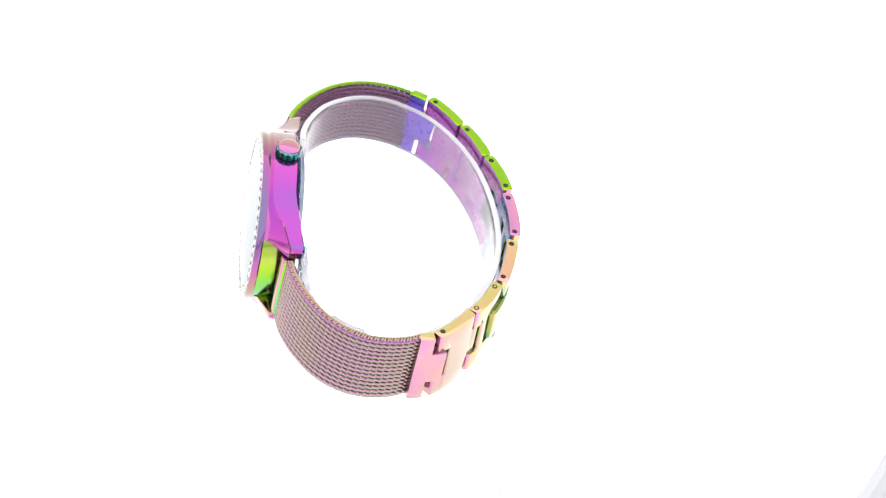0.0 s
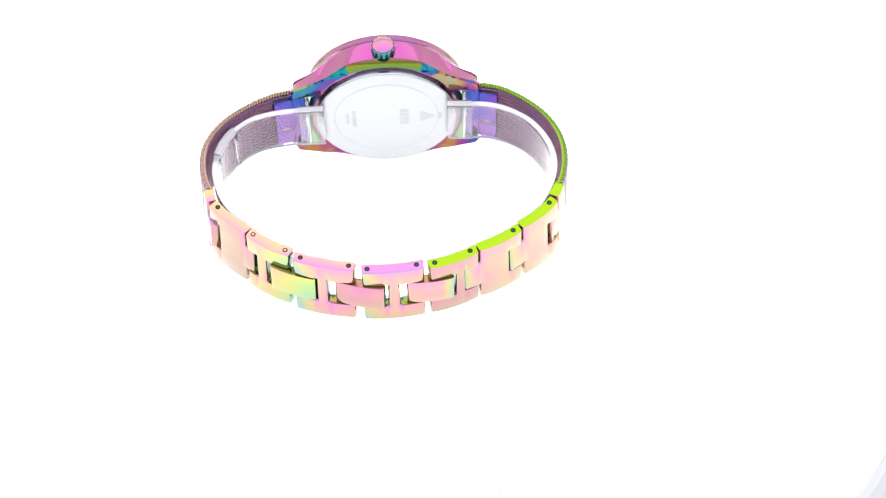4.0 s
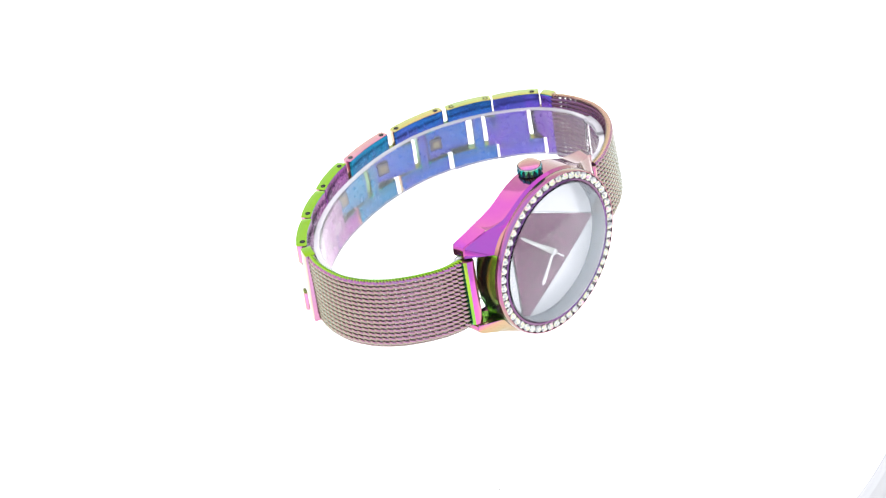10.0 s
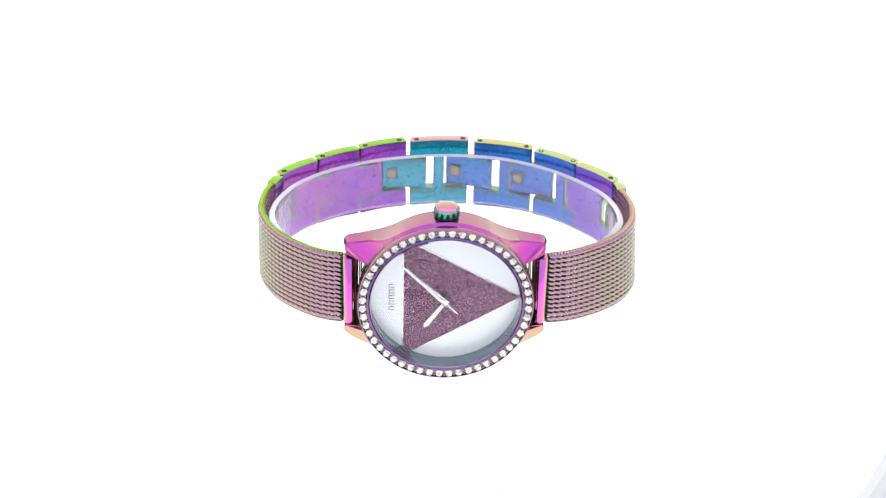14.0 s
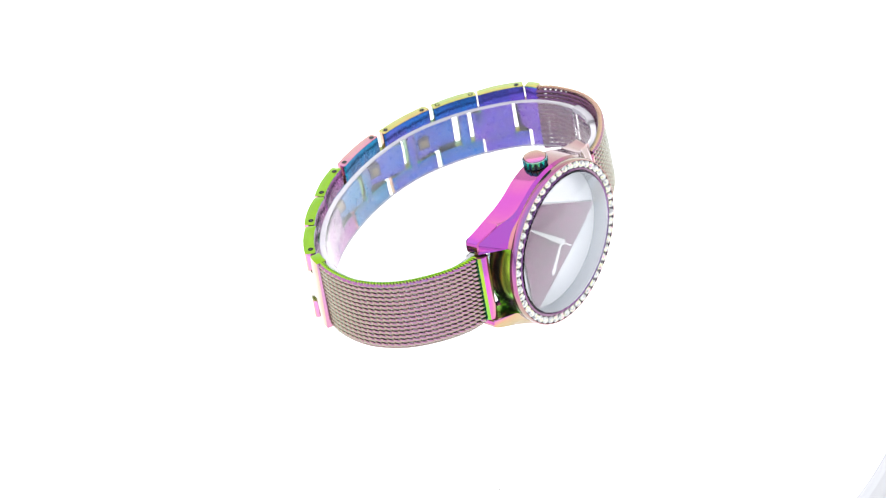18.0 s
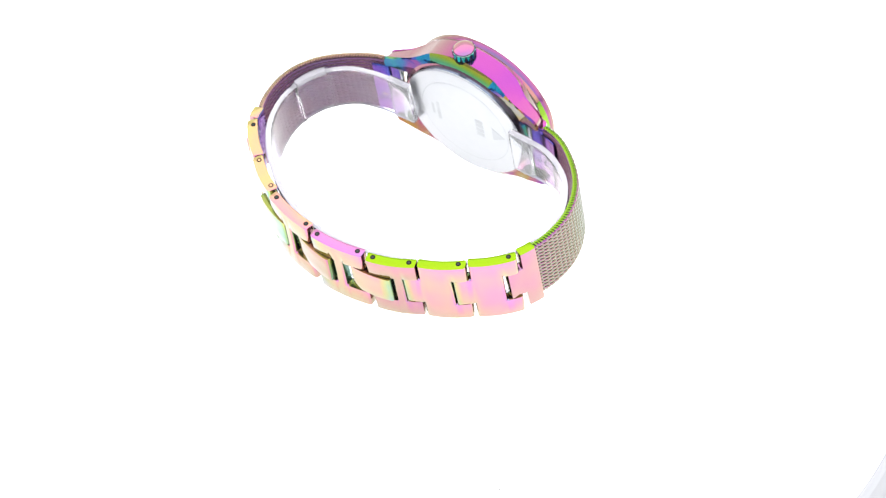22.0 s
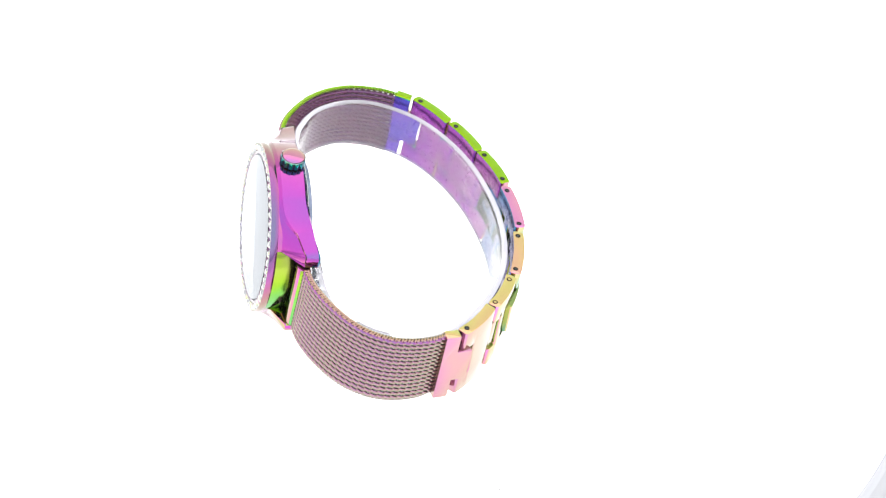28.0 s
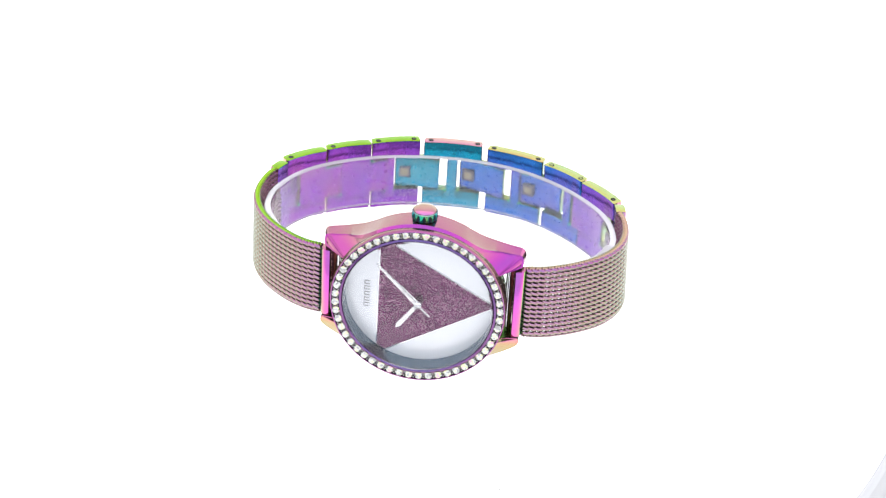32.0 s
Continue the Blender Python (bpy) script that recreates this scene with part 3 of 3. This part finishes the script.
def coil_band(name, rim, label, face_mat, edge_mat):
    """Woven steel mesh: flattened wire coils that run across the strap, each hooked through the next."""
    first = rim[0][0] < 0
    low = W1 - 0.3
    flare = 0.15 if first else 1.15      # how far the lower edge leans out
    line, length = catmull(rim, 260)
    last = len(line) - 1
    n_coils = int(length / 1.42)
    turns, seg, wire, sides = 15, 14, 0.408, 8
    pitch = (W0 - low - 0.66) / turns
    verts, faces, inner = [], [], []
    for c in range(n_coils):
        f = (c + 0.5) / n_coils * last
        base = None
        for k in range(turns * seg + 1):
            ph = 2 * math.pi * k / seg
            x = (k % seg) / seg
            # most of the step across is made on the outer face
            step = x * 1.32 if x < 0.5 else 0.66 + (x - 0.5) * 0.68
            w = W0 - 0.33 - pitch * (k // seg + step)
            ds = 1.1 * math.cos(ph) / length * last * (1 if first else -1)
            g = min(max(f + ds, 0), last - 0.001)
            i = int(g)
            p = line[i].lerp(line[i + 1], g - i)
            tan = (line[min(i + 2, last)] - line[max(i - 1, 0)]).normalized()
            nor = Vector((tan.y, -tan.x)) * (1 if first else -1)
            nor = nor * (1 if nor.dot(p - Vector((7, -5))) > 0 else -1)
            q = p - nor * (0.66 - 0.54 * math.sin(ph)) + nor * flare * (W0 - w) / 18 * math.sin(math.pi * g / last) ** 0.6
            # widened on the wrist side to block light through the weave
            broad = wire * (1.0 if math.sin(ph) > 0 else 1.0 - 0.18 * math.sin(ph))
            ring = []
            for o in range(sides):
                an = 2 * math.pi * o / sides
                y = q + nor * wire * math.cos(an)
                ring.append(len(verts))
                verts.append((y.x * K, y.y * K, (w + broad * math.sin(an)) * K))
            if base:
                for m in range(sides):
                    # wire flanks take the darker inner tint, painting shade into the gaps
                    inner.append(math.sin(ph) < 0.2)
                    faces.append((base[m], base[(m + 1) % sides], ring[(m + 1) % sides], ring[m]))
            base = ring
    # twisted pair along both edges, where the coils are closed
    for edge_w in (W0 - 0.3, low + 0.3):
        for strand in (0, 1):
            base = None
            steps = n_coils * 8
            for k in range(steps + 1):
                g = min(k / steps * last, last - 0.001)
                i = int(g)
                p = line[i].lerp(line[i + 1], g - i)
                tan = (line[min(i + 2, last)] - line[max(i - 1, 0)]).normalized()
                nor = Vector((tan.y, -tan.x))
                nor = nor * (1 if nor.dot(p - Vector((7, -5))) > 0 else -1)
                ph = 2 * math.pi * k / 8 + math.pi * strand
                q = p - nor * (0.7 - 0.36 * math.cos(ph)) + nor * flare * (W0 - edge_w) / 18 * math.sin(math.pi * g / last) ** 0.6
                w = edge_w + 0.18 * math.sin(ph)
                ring = []
                for o in range(6):
                    an = 2 * math.pi * o / 6
                    y = q + nor * 0.36 * math.cos(an)
                    ring.append(len(verts))
                    verts.append((y.x * K, y.y * K, (w + 0.32 * math.sin(an)) * K))
                if base:
                    for m in range(6):
                        faces.append((base[m], base[(m + 1) % 6], ring[(m + 1) % 6], ring[m]))
                base = ring
    me = bpy.data.meshes.new(name)
    me.from_pydata(verts, [], faces)
    bm = bmesh.new()
    bm.from_mesh(me)
    bpy.data.meshes.remove(me)
    bmesh.ops.recalc_face_normals(bm, faces=bm.faces)
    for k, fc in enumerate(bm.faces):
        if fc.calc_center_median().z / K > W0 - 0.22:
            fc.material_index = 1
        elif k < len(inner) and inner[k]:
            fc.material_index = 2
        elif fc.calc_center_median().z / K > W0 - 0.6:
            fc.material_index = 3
    return part(name, bm, [face_mat, edge_mat, MESH_IN_GAP, MESH_SEAM], watch, label, 80)


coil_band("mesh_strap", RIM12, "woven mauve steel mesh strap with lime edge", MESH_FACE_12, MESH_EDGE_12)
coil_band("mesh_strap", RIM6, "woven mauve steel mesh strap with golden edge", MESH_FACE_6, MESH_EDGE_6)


def ribbon(line_fn, s_cols, w_rows, filled, t_out, t_in, bev=0.22, bulge=0.0, nose=0.0, lean=0.0):
    """A plate bent along the strap. line_fn(s) gives centre and outward normal; filled(i, j) says which cells are solid."""
    bm = bmesh.new()
    grid = {}

    def vert(i, j, side):
        key = (i, j, side)
        if key not in grid:
            c, nr, b = line_fn(s_cols[i])
            off = (t_out + b * bulge) if side else (-t_in + b * bulge)
            p = c + nr * (off + lean * (W0 - w_rows[j]) / 18)
            grid[key] = bm.verts.new(P3(p.x, p.y, w_rows[j]))
        return grid[key]

    ni, nj = len(s_cols) - 1, len(w_rows) - 1
    solid = lambda i, j: 0 <= i < ni and 0 <= j < nj and filled(i, j)
    for i in range(ni):
        for j in range(nj):
            if not solid(i, j):
                continue
            for side in (0, 1):
                bm.faces.new((vert(i, j, side), vert(i + 1, j, side), vert(i + 1, j + 1, side), vert(i, j + 1, side)))
            for di, dj, a, b in ((-1, 0, (i, j), (i, j + 1)), (1, 0, (i + 1, j), (i + 1, j + 1)), (0, -1, (i, j), (i + 1, j)), (0, 1, (i, j + 1), (i + 1, j + 1))):
                if not solid(i + di, j + dj):
                    bm.faces.new((vert(*a, 0), vert(*b, 0), vert(*b, 1), vert(*a, 1)))
    bmesh.ops.recalc_face_normals(bm, faces=bm.faces)
    if nose:
        # round the plate's ends in plan
        bm.normal_update()
        es = [e for e in bm.edges if abs((e.verts[0].co - e.verts[1].co).normalized().z) > 0.9 and len(e.link_faces) == 2 and e.calc_face_angle(0) > 1.0]
        bmesh.ops.bevel(bm, geom=es, offset=nose * K, segments=3, profile=0.5, affect="EDGES", clamp_overlap=True)
    bevel_sharp(bm, bev, 2, 60)
    return bm


HOLES = {"1": (-30.3, 6.5), "2": (-21.6, 13.7), "3a": (-11.6, 18.8), "3b": (-3.5, 21.6), "4a": (0.6, 21.9), "4b": (11.7, 22.5),
         "5a": (15.8, 21.4), "5b": (26.6, 18.6), "6a": (30.0, 16.4), "6b": (37.2, 11.7), "7": (45.3, 3.7)}


def straight(a, b):
    """Centre line from a to b, bulging outwards between its ends."""
    a, b = Vector(a), Vector(b)
    d = b - a
    L = d.length
    d.normalize()
    nr = Vector((-d.y, d.x))

    def fn(s):
        x = s / L
        # beyond the ends the tongues bend in a little
        return a + d * s, nr, 4 * x * (1 - x) if 0 <= x <= 1 else -1.2 * (x - 1 if x > 1 else -x)
    return fn, L


def along(p, q, dist):
    p, q = Vector(p), Vector(q)
    return p + (q - p).normalized() * dist


H = HOLES
SPANS = [
    (along(H["1"], H["2"], -1.7), along(H["2"], H["1"], 2.1), 3.7, 0.0, -4.1, (LIME, LINK_OUT_1, IN_PURPLE), ("1",), "lime edged solid link beside the mesh end"),
    (along(H["2"], H["3a"], -1.7), along(H["3a"], H["2"], 1.9), 3.6, 0.0, -4.1, (LIME, LINK_OUT_2, IN_PURPLE), ("2",), "lime edged solid link"),
    (along(H["3a"], H["3b"], -1.6), along(H["3b"], H["3a"], -1.5), 3.5, 6.0, 0.0, (LIME, LINK_OUT, IN_PURPLE), ("3a", "3b"), "lime edged adjusting link"),
    (along(H["4a"], H["4b"], -1.6), along(H["4b"], H["4a"], -1.3), 5.7, 5.7, 0.0, (PINK, LINK_OUT_4, IN_TEAL), ("4a", "4b"), "pink edged adjusting link with teal inside"),
    (along(H["5a"], H["5b"], -1.4), along(H["5b"], H["5a"], -1.6), 6.2, 5.5, 0.0, (CREAM, LINK_OUT_5, IN_BLUE), ("5a", "5b"), "cream edged adjusting link with blue inside"),
    (along(H["6a"], H["6b"], -1.5), along(H["6b"], H["6a"], -1.3), 5.9, 2.9, 0.0, (GOLD, LINK_OUT_6, IN_BLUE), ("6a", "6b"), "pale gold edged adjusting link"),
    (along(H["6b"], H["7"], 1.6), along(H["7"], H["6b"], -1.7), -2.4, 3.4, 0.0, (GOLD, LINK_OUT, IN_VIOLET), ("7",), "pale gold edged solid link beside the mesh end"),
]
ROWS = [W0 + 0.1, -4.7, -13.0, W1 - 0.1]
THICK = 1.28


def three_sides(bm, line_fn):
    _, nr, _ = line_fn(1.0)
    nrm = Vector((nr.x, nr.y, 0))

    def pick(fn, c):
        k = fn.dot(nrm)
        if abs(fn.z) > 0.8:
            return 0 if c.z > -2.0 or c.z < -16.0 else 3
        # inner bevels hold the coat's angle-shifted teal as a fixed tint
        if fn.z > 0.15 and k < -0.3:
            return 4
        if abs(k) > 0.5:
            return 2 if k < 0 else 1
        # walls inside the notches take their own tint, the limbs' ends that of the face
        return 3 if -13.2 < c.z < -4.5 else 1
    paint(bm, pick)


def pin(parent, pos, w, filled=False):
    # a raised black ring stands in for the hole's shade; unfilled pins are darkened too
    part("hole_shade", lathe([(0.6, w - 0.3), (0.6, w + 0.035), (0.34, w + 0.035), (0.34, w + 0.01)], pos, "w", 20, True), DARK, parent)
    top = w + (0.05 if filled else 0.012)
    part("pin", lathe([(0.34, w - 0.4), (0.34, top), (0.0, top)], pos, "w", 20), GOLD if filled else PIN, parent)


def link_lean(u):
    """How far the lower edge of the bracelet leans out, most at the golden end."""
    return float(np.interp(u, (-26.0, -16.0, -8.0, 6.0, 21.0, 34.0), (0.9, 0.35, 0.1, 0.55, 0.95, 1.1)))


for a, b, n_a, n_b, tongue, mats, holes, label in SPANS:
    fn, L = straight(a, b)
    # n_a: notch from the first end (negative: tongue out of it); n_b the same at the far end; tongue: out of the far end
    cols = sorted({0.0, L, *[L * k / 6 for k in range(1, 6)], abs(n_a) if n_a > 0 else n_a, L - n_b if n_b > 0 else L, *[L - tongue * k / 3 for k in range(4)]})
    keep = [cols[0]]
    for c in cols[1:]:
        if c - keep[-1] > 0.15:
            keep.append(c)
    cols = keep
    m0 = n_a
    m1 = L - n_b if tongue == 0 else L - tongue

    def filled(i, j, cols=cols, m0=m0, m1=m1, L=L):
        mid = (cols[i] + cols[i + 1]) / 2
        if j == 1:
            return m0 < mid < m1
        return 0 < mid < L
    bm = ribbon(fn, cols, ROWS, filled, THICK, THICK, 0.3, 0.55, 0.6, link_lean((a[0] + b[0]) / 2))
    three_sides(bm, fn)
    ob = part("bracelet_link", bm, [*mats, NOTCH, EDGE_TEAL], watch, label, 40)
    for h in holes:
        pin(ob, H[h], ROWS[0], h in ("6a", "6b"))

# centre pieces that join the adjusting links
for p, q, e0, e1 in (("3b", "4a", 4.25, 2.4), ("4b", "5a", 4.0, 3.1), ("5b", "6a", 3.75, 3.1)):
    A, B = Vector(H[p]), Vector(H[q])
    a, b = along(A, B, -e0), along(B, A, -e1)
    if p == "5b":
        # this one has swung out on its pin
        out = Vector((A.y - B.y, B.x - A.x)).normalized()
        a, b = a - out * 0.7, b + out * 1.3
    fn, L = straight(a, b)
    cols = [L * k / 8 for k in range(9)]
    bm = ribbon(fn, cols, [-5.0, -7.4, -10.2, -12.7], lambda i, j: True, THICK + 0.05, THICK - 0.25, 0.16, 0.5, 0.5, link_lean((a[0] + b[0]) / 2))
    three_sides(bm, fn)
    cl = part("centre_link", bm, [GOLD if p == "5b" else PINK, {"5b": CENTRE_LIME, "3b": CENTRE_FIRST, "4b": LINK_CENTRE}[p], IN_TEAL if p == "3b" else IN_BLUE, NOTCH, EDGE_TEAL], watch, "short centre link on pins", 40)
    # pushpin window on the inner side: a dark slab paints the recess's shade
    c0, nr, bb = fn(2.3)
    d = Vector((nr.y, -nr.x))
    for half, depth, m, nm in ((1.5, 0.03, WINDOW, "window_shade"), (0.85, 0.06, PUSH, "push_pin")):
        bm = bmesh.new()
        base = c0 + nr * (-(THICK - 0.25) + bb * 0.5)
        ring = []
        for lift in (0.25, -depth):
            ring.append([bm.verts.new(P3(base.x + d.x * x * half + nr.x * lift, base.y + d.y * x * half + nr.y * lift, -8.6 + y * half)) for x, y in ((-1, -1), (1, -1), (1, 1), (-1, 1))])
        bm.faces.new(ring[0])
        bm.faces.new(ring[1])
        for i in range(4):
            bm.faces.new((ring[0][i], ring[0][(i + 1) % 4], ring[1][(i + 1) % 4], ring[1][i]))
        bmesh.ops.recalc_face_normals(bm, faces=bm.faces)
        part(nm, bm, m, cl)

# mesh end caps with the tongue that enters the first and the last link
for a, b, tongue_first in (((-33.1, 1.0), (-31.4, 4.5), False), ((46.8, 1.9), (47.5, -1.5), True)):
    fn, L = straight(a, b)
    cols = [-3.5, 0.0, L / 2, L] if tongue_first else [0.0, L / 2, L, L + 3.8]
    end = 0 if tongue_first else 2
    bm = ribbon(fn, cols, ROWS, lambda i, j, end=end: i != end or j == 1, 1.2, 1.2, 0.3, 0.1, 0.0, link_lean(a[0]))
    three_sides(bm, fn)
    part("mesh_end_cap", bm, [GOLD if tongue_first else LIME, LINK_OUT, IN_VIOLET, LINK_OUT, EDGE_TEAL], watch, "flat pink cap closing the mesh", 40)

# end plates between mesh and lugs, with the spring bars behind
for side, u0, u1 in ((-1, -16.3, -14.0), (1, 26.3, 28.6)):
    bm = bmesh.new()
    sec = [(0.0, -29.0), (0.0, -30.7), (0.35, -31.1), (0.9, -31.1), (1.5, -30.95), (2.05, -30.5), (2.45, -29.8), (2.6, -29.1), (2.6, -28.2), (-0.9, -28.2), (-1.1, -28.5), (-1.0, -29.0), (-0.4, -29.4)]
    rings = []
    for w in (-0.55, W1 + 0.2):
        rings.append([bm.verts.new(P3((u1 - x) if side < 0 else (u0 + x), v, w)) for x, v in sec])
    bm.faces.new(rings[0])
    bm.faces.new(rings[1])
    for i in range(len(sec)):
        j = (i + 1) % len(sec)
        bm.faces.new((rings[0][i], rings[0][j], rings[1][j], rings[1][i]))
    bmesh.ops.recalc_face_normals(bm, faces=bm.faces)
    bevel_sharp(bm, 0.2, 2, 60)
    paint(bm, lambda nr, c: 2 if nr.y > 0.5 else (3 if nr.x * side > 0.93 else (1 if nr.x * side > 0.72 else 0)))
    plate = part("end_plate", bm, [PLATE, PLATE_EDGE, PLATE_IN, EDGE_TEAL], watch, "smooth pink end plate of the mesh strap", 40)
    # folded tab that grips the mesh on its inner side
    tab_line, tab_len = catmull(RIM12 if side < 0 else RIM6, 100)

    def tab_fn(x, tl=tab_line):
        g = min(max(x, 0), 98.9)
        i = int(g)
        tan = (tl[min(i + 2, 99)] - tl[max(i - 1, 0)]).normalized()
        nor = Vector((tan.y, -tan.x))
        p = tl[i].lerp(tl[i + 1], g - i)
        return p, nor * (1 if nor.dot(p - Vector((7, -5))) > 0 else -1), 0.0
    bm = ribbon(tab_fn, [0.0, 4.0, 8.0, 11.5], [W0 - 1.7, W1 + 1.0], lambda i, j: True, -1.75, 2.15, 0.1)
    tab = part("mesh_tab", bm, PLATE_IN, plate, "blue violet tab gripping the mesh")
    for wz in (-6.2, -11.6):
        bm = ribbon(tab_fn, [3.0, 5.0, 7.5], [wz + 0.25, wz - 0.25], lambda i, j: True, -2.0, 2.2, 0.05)
        part("slot", bm, GOLD, plate)
    part("spring_bar", lathe([(0.4, 0.4), (0.4, -18.2)], ((u1 if side < 0 else u0) - side * 1.55, -28.1), "w", 16), STEEL, plate)

# ---- clear display cuff inside the strap ----
cuff = new("display_cuff")
tagged(cuff, "clear plastic display cuff holding the strap open", "display cuff")
CUFF_LINE = [(-8.5, -25.9), (-13.0, -25.6), (-18, -25.2), (-23, -23.3), (-28, -19.5), (-31.6, -13.5), (-32.7, -7.5), (-31.5, -1.5), (-27.5, 5.6), (-20.5, 11.7), (-11, 16.4), (0, 19.0), (10, 19.6),
             (20, 18.2), (29, 14.4), (37, 8.6), (43.5, 1.2), (46.3, -6.5), (46.0, -13.5), (43.2, -19.3), (38, -23.6), (32, -25.3), (26, -25.8), (21, -25.9)]
line, cuff_len = catmull(CUFF_LINE, 120)


def cuff_fn(s):
    g = min(max(s, 0), 118.999)
    i = int(g)
    tan = (line[min(i + 2, 119)] - line[max(i - 1, 0)]).normalized()
    return line[i].lerp(line[i + 1], g - i), Vector((-tan.y, tan.x)), 0.0


CUFF_ROWS = [-3.0, -6.0, -12.0, -15.7]


def frosted_rims(bm):
    paint(bm, lambda nr, c: 1 if abs(nr.z) > 0.5 else 0)


bm = ribbon(cuff_fn, [float(k) for k in range(120)], CUFF_ROWS, lambda i, j: True, 0.6, 0.8, 0.15)
frosted_rims(bm)
part("band", bm, [CUFF, CUFF_EDGE], cuff, "bent clear plastic band", 40).visible_shadow = False
for k0, k1 in ((0.0, 4.0), (115.0, 119.0)):
    bm = ribbon(cuff_fn, [k0, (k0 + k1) / 2, k1], [-2.6, -15.9], lambda i, j: True, 0.75, 0.9, 0.2)
    part("end_stop", bm, [CUFF_STOP], cuff, "thick clear end stop").visible_shadow = False


# the folded pad where the cuff was bent to size
for k0, k1 in ((97.6, 98.0), (103.6, 104.0)):
    bm = ribbon(cuff_fn, [k0, (k0 + k1) / 2, k1], [-2.85, -15.8], lambda i, j: True, 0.68, 1.05, 0.1)
    frosted_rims(bm)
    part("fold_rib", bm, [CUFF, CUFF_EDGE], cuff, "clear upright rib").visible_shadow = False
bm = ribbon(cuff_fn, [98.0, 100.0, 102.0, 103.6], [-2.1, -3.4], lambda i, j: True, 0.6, 1.1, 0.2)
part("fold_pad", bm, CUFF_EDGE, cuff, "milky raised rim of the pad")


# ---- what moves: the turntable carries the watch round and back ----
ANGLES = [(0.0, -87.25), (1.0, -109.9), (2.5, -143.93), (3.75, -172.3), (5.0, -200.64), (6.0, -223.5), (7.0, -246.43), (8.0, -269.4), (9.0, -292.33),
          (9.5, -302.9), (10.0, -313.0), (10.5, -322.3), (11.0, -330.71), (11.6, -339.3), (12.3, -347.68), (13.0, -354.2), (13.5, -358.1), (13.85, -359.8), (14.0, -359.4), (14.5, -355.9),
          (15.0, -351.3), (15.5, -346.3), (16.0, -340.8), (16.5, -334.39), (17.0, -326.8), (17.5, -317.6), (18.0, -307.27), (18.5, -296.3), (19.0, -284.9), (20.0, -261.9), (21.0, -238.8), (22.0, -216.5),
          (23.7, -178.61), (24.5, -160.2), (25.5, -137.28), (26.5, -114.5), (27.5, -91.75), (28.25, -74.6), (29.0, -57.91), (29.75, -42.7), (30.5, -29.39), (31.25, -18.1), (32.0, -8.77)]
SEAT = pose(0, 0, 0.02155, -11.8985, 1.2836, -0.2704)


def motions():
    walk(watch, [(t, pose(0, 0, 0, 0, 0, a) @ SEAT) for t, a in ANGLES])
    walk(cuff, [(t, pose(0, 0, 0, 0, 0, a) @ SEAT) for t, a in ANGLES])
    walk(turntable, [(t, pose(0, 0, 0, 0, 0, a)) for t, a in ANGLES])


motions()
